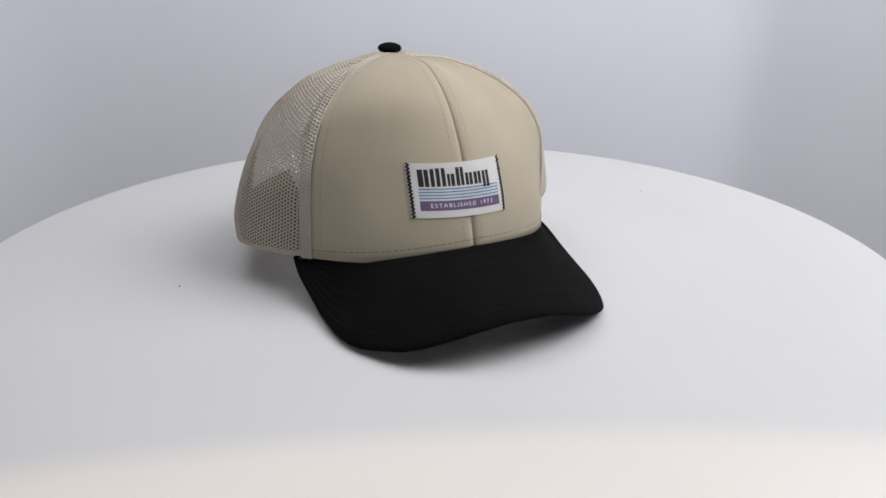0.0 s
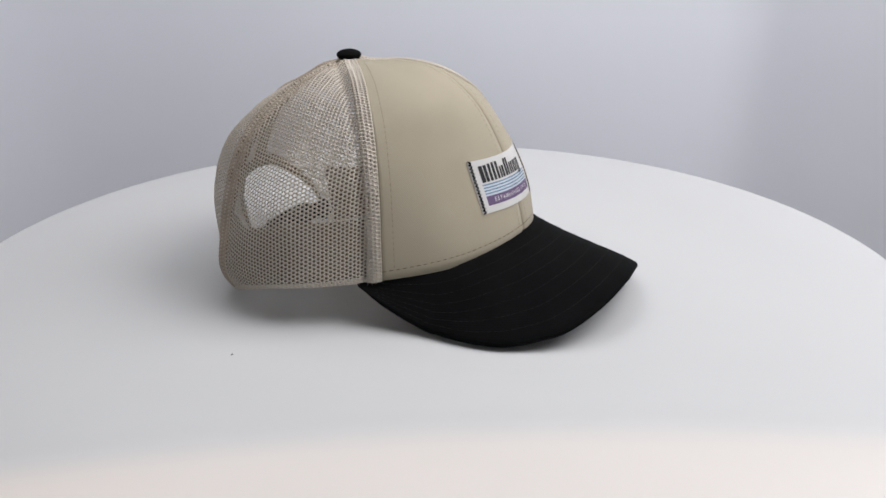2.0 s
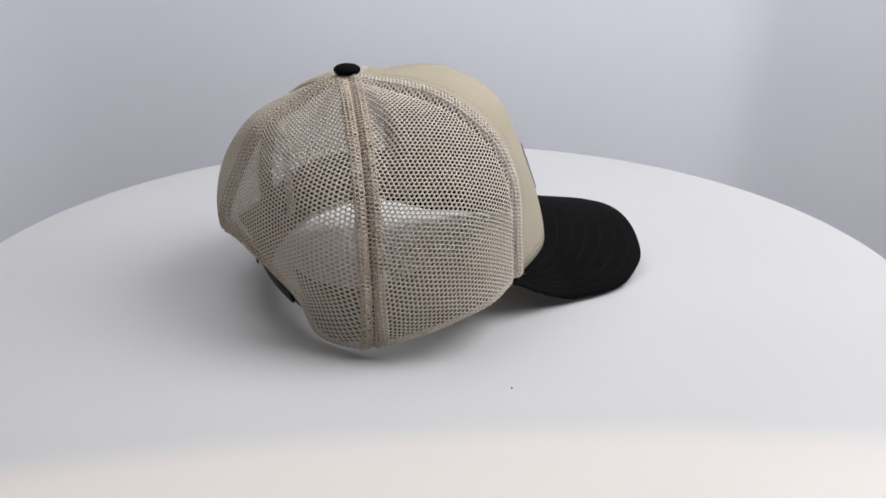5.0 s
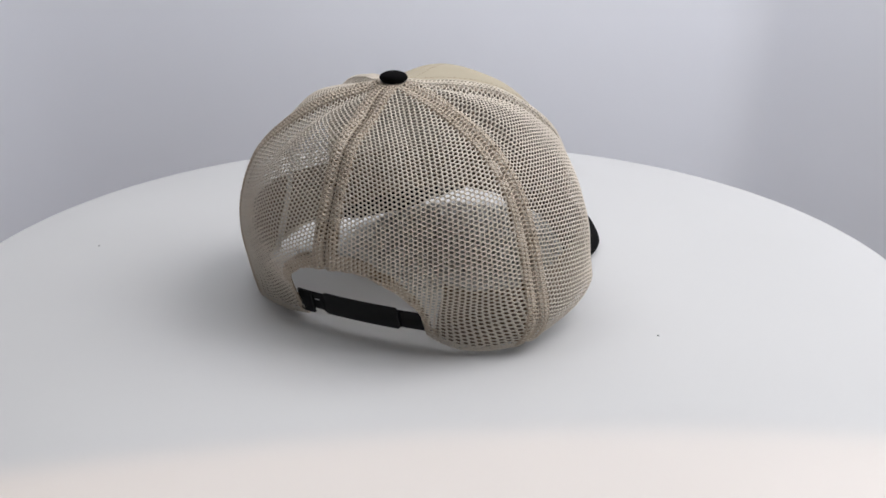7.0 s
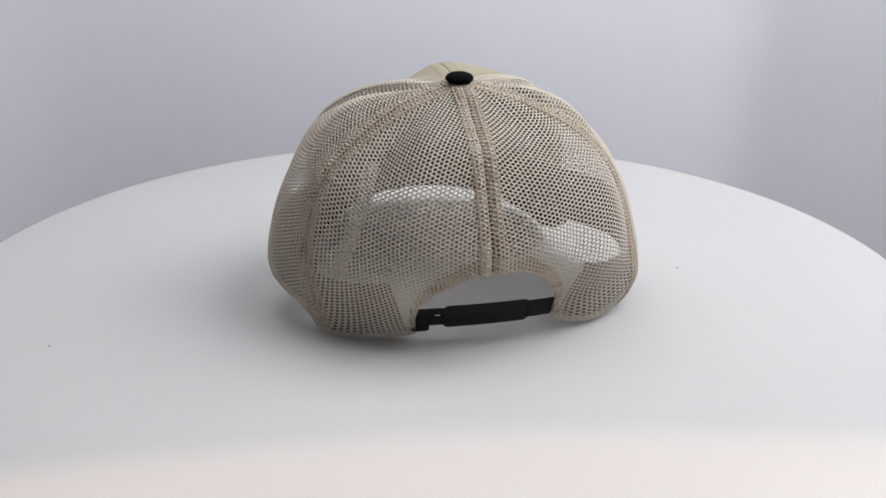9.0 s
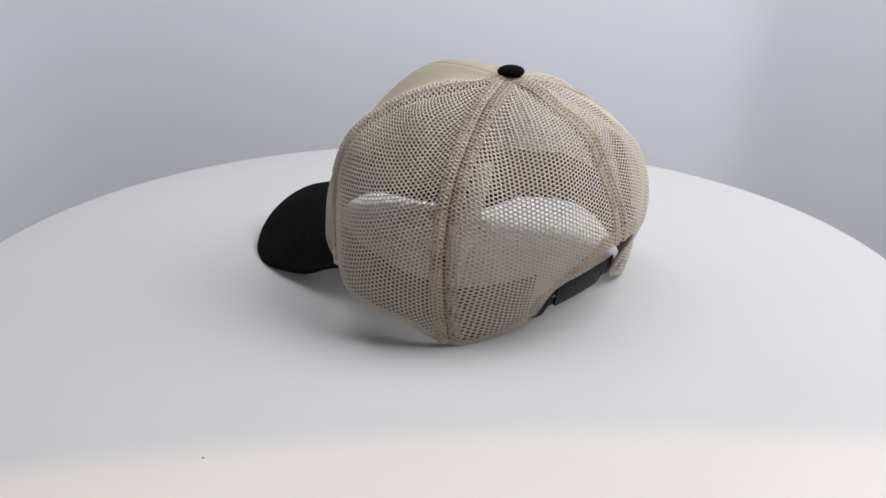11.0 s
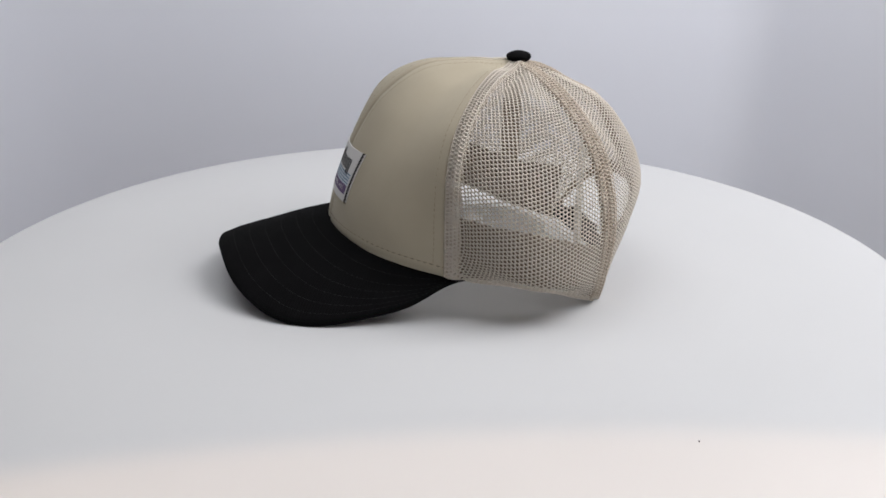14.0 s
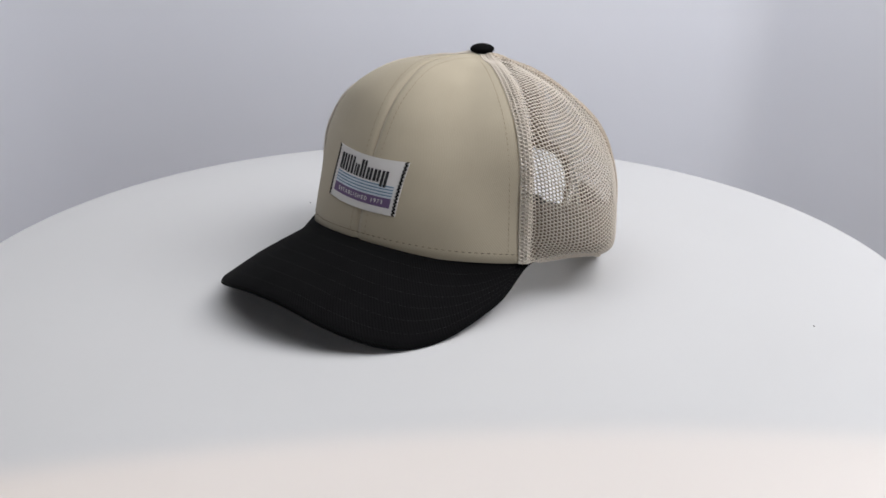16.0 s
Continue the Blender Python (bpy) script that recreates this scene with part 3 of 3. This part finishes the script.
def cap():
    root = new("trucker_cap")
    tagged(root, "beige trucker cap with mesh back, black curved brim and woven label", "cap")
    # two twill front panels, each sunk a little along the middle seam
    for a0, a1 in ((0.0, F_SEAM), (-F_SEAM, 0.0)):
        vs, fs = sheet(a0, a1, lambda th: (0.0, 0.985), 30, 36, 0.01, 0.16)
        for k in range(len(vs)):
            x, y, z = vs[k]
            side = abs(math.degrees(math.atan2(y, x)))
            r = math.hypot(x, y)
            d = r * radians(side)
            wave = 0.0004 * noise.noise(Vector((x * 28, y * 28, z * 28)))
            x, y, z = x * (1 + wave / max(r, 0.03)), y * (1 + wave / max(r, 0.03)), z
            vs[k] = (x, y, z)
            if d < 0.0022 and r > 0.01:
                dip = 0.0011 * (1 - d / 0.0022) ** 2
                vs[k] = (x - dip * 0.8, y, z - dip * 0.6)
        part("front_panel", vs, fs, TWILL, root, "smooth beige cotton twill panel")
    # lining behind the front
    part("front_lining", *sheet(-F_SEAM, F_SEAM, lambda th: (0.01, 0.97), 40, 24, -0.16, 0.05), LINING, root, "stiff grey lining inside the front")
    # mesh panels
    for a0, a1 in ((F_SEAM, S_SEAM), (S_SEAM, 180.0), (-S_SEAM, -F_SEAM), (-180.0, -S_SEAM)):
        part("mesh_panel", *netting(a0, a1, yarn=True), MESH, root, "see-through beige hexagonal mesh panel")
    # doubled seams of the mesh
    for a in (F_SEAM + 1.9, -F_SEAM - 1.9):
        part("seam_welt", *netting(a, a, 0.05, half=0.40, hole=0.45, thick=0.04, yarn=True), MESH, root, "raised doubled mesh seam")
        part("welt_backing", *netting(a, a, -0.08, half=0.5, hole=0.25), TAPE, root, "darker seam allowance behind the welt")
    for a in (S_SEAM, -S_SEAM, 180.0):
        part("seam_tape", *cloth_tape(a, 0.68, -0.13), COTTON, root, "brownish cotton tape behind the seam")
        part("seam_allowance", *netting(a, a, 0.035, half=0.66, hole=0.56, thick=0.022, yarn=True), TAPE, root, "doubled mesh seam allowance")
        path = [on_crown(a, s, 0.03 + ripple(a, s)) for s in np.linspace(rim_s(a) + 0.005, 0.965, 60)]
        vs, fs = stitches(path, 0.5, 0.02, 0.07, 0.03)
        part("seam_thread", vs, fs, SEAM_THREAD, root, "brown seam line")
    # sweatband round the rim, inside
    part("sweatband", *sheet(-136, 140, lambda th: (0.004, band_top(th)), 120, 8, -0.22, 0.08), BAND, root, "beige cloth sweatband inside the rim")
    # turned edge round the opening, and the hem of the sides
    part("arch_tape", *sheet(143.5, 222.5, lambda th: (rim_s(th) + 0.003, rim_s(th) + 0.85 / arc_len((th + 180) % 360 - 180)), 40, 3, -0.06, 0.04), COTTON, root, "brownish cotton tape behind the turned edge")
    part("arch_binding", *netting(140, 226, 0.03, hole=0.54, above=0.85, thick=0.03), TAPE, root, "turned mesh edge round the back opening")
    for a0, a1 in ((F_SEAM + 1, 143), (-137, -F_SEAM - 1)):
        part("hem", *netting(a0, a1, 0.04, hole=0.40, above=0.35, thick=0.04), MESH, root, "turned lower hem of the mesh")
    brim(root)
    button(root)
    strap(root)
    # stitch rows of the front
    pieces = []
    vs, fs = stitches([on_crown(a, 0.036 - 0.008 * (a / 52) ** 2, 0.014) for a in np.linspace(-52, 52, 120)], 0.26, 0.14, 0.055, 0.02)
    tagged(part("lower_stitching", vs, fs, SEAM_THREAD, root, "row of brown thread above the brim"), kind="stuff")
    for g in (-0.6, 0.6):
        pieces.append(stitches([on_crown(math.degrees(g / max(crown_rz(0, s)[0], 0.8)), s, 0.012) for s in np.linspace(0.03, 0.93, 80)], 0.22, 0.12, 0.035, 0.012))
    for sd in (-1, 1):
        pieces.append(stitches([on_crown(sd * (F_SEAM - math.degrees(0.7 / max(crown_rz(50, s)[0], 1.5))), s, 0.012) for s in np.linspace(0.03, 0.9, 80)], 0.22, 0.12, 0.035, 0.012))
    vs, fs = joined(pieces)
    tagged(part("front_stitching", vs, fs, THREAD, root, "rows of beige thread"), kind="stuff")
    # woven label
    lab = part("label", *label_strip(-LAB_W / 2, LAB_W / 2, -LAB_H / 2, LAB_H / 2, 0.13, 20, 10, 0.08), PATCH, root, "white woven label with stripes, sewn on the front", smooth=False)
    w = LAB_W / 2
    part("pale_band", *label_strip(-w + 0.55, w - 0.45, -0.60, 0.13, 0.133, 20, 2), PALE, lab, "pale blue band")
    for k in range(4):
        v = 0.07 - 0.175 * k
        part("stripe", *label_strip(-w + 0.55, w - 0.45, v - 0.03, v + 0.03, 0.136, 20, 1), BLUE, lab, "thin blue stripe")
    part("purple_band", *label_strip(-w + 0.55, w - 0.45, -1.17, -0.60, 0.136, 20, 2), PURPLE, lab, "purple band")
    label_text("ESTABLISHED 1973", 0.335, 0.08, -0.885, 0.141, PATCH, lab, "white letters reading ESTABLISHED 1973")
    # brand mark as plain dark blocks
    u = -w + 0.6
    for bars, v1, v0 in (((0.30, 0.24), 1.22, 0.22), ((0.22,), 1.25, 0.22), ((0.22,), 1.28, 0.22), ((0.22,), 1.28, 0.22), ((0.16, 0.22), 0.93, 0.22),
                         ((0.22, 0.2), 1.28, 0.22), ((0.2, 0.2), 0.93, 0.22), ((0.22, 0.2), 0.93, 0.22), ((0.2, 0.2), 0.93, -0.02)):
        for wd in bars:
            part("mark_bar", *label_strip(u, u + wd, v0, v1, 0.1385, 3, 3), INK, lab, "black woven bar")
            u += wd + 0.055
        u += 0.045
    for sd in (-1, 1):
        zig = []
        path = []
        for k in range(31):
            v = -LAB_H / 2 + LAB_H * k / 30
            uu = sd * (w - 0.02 - (0.24 if k % 2 else 0.0))
            p = on_label(uu, v, 0.14)
            n = on_label(uu, v, 0.4) - p
            path.append((p, n / np.linalg.norm(n)))
        for a, b in zip(path, path[1:]):
            zig.append(stitches([a, b], float(np.linalg.norm(b[0] - a[0])) - 0.012, 0.005, 0.105, 0.03))
        vs, fs = joined(zig)
        part("label_stitching", vs, fs, BLACK_THREAD, lab, "black zigzag stitching")
    # frayed ends where the mesh meets the brim
    rng = random.Random(7)
    for sd in (-1, 1):
        tufts = []
        for _ in range(9):
            p, n = on_crown(sd * (F_SEAM + rng.uniform(-0.3, 4.5)), 0.004, 0.08)
            d = n * rng.uniform(0.05, 0.22) + np.array((rng.uniform(-0.12, 0.12), rng.uniform(-0.12, 0.12), rng.uniform(-0.22, 0.02)))
            q = [p, p + d * 0.6 + np.array((0, 0, 0.03)), p + d]
            tufts.append(stitches([(q[0], n), (q[1], n), (q[2], n)], float(np.linalg.norm(d)) * 0.9, 0.002, 0.022, 0.012))
        vs, fs = joined(tufts)
        part("frayed_thread", vs, fs, MESH, root, "short loose yarn ends")
    # care tag inside the left seam
    vs, fs = [], []
    for k in range(9):
        q = k / 8
        c = np.array((-2.5 + 1.0 * q, 5.4 + 2.3 * q ** 1.3, 9.8 - 7.3 * q))
        wdt = np.array((0.45, 0.45, 0.0)) * (0.75 + 0.15 * q)
        n = np.array((-0.7, 0.7, 0.1)) * (0.012 + 0.02 * math.sin(q * 3.1))
        vs += [c - wdt - n, c + wdt - n, c + wdt + n, c - wdt + n]
        if k:
            o = 4 * k - 4
            fs += [(o + i, o + (i + 1) % 4, o + 4 + (i + 1) % 4, o + 4 + i) for i in range(4)]
    fs += [(3, 2, 1, 0), (32, 33, 34, 35)]
    part("care_tag", cm(vs), fs, TAG, root, "pale satin care tag hanging inside")
    return root


backdrop()
room()
stand()
DISC_OB = turntable()
CAP = cap()


def motions():
    times = [0.25 * k for k in range(65)]
    walk(DISC_OB, [(t, pose(0, 0, 0, 0, 0, SPIN * t)) for t in times])
    rows = []
    for t in times:
        a = radians(SPIN * t)
        x, y = -0.02916, 0.05054
        rows.append((t, pose(x * math.cos(a) - y * math.sin(a), x * math.sin(a) + y * math.cos(a), 0.0004, 0, 0, -64 + SPIN * t)))
    walk(CAP, rows)


motions()
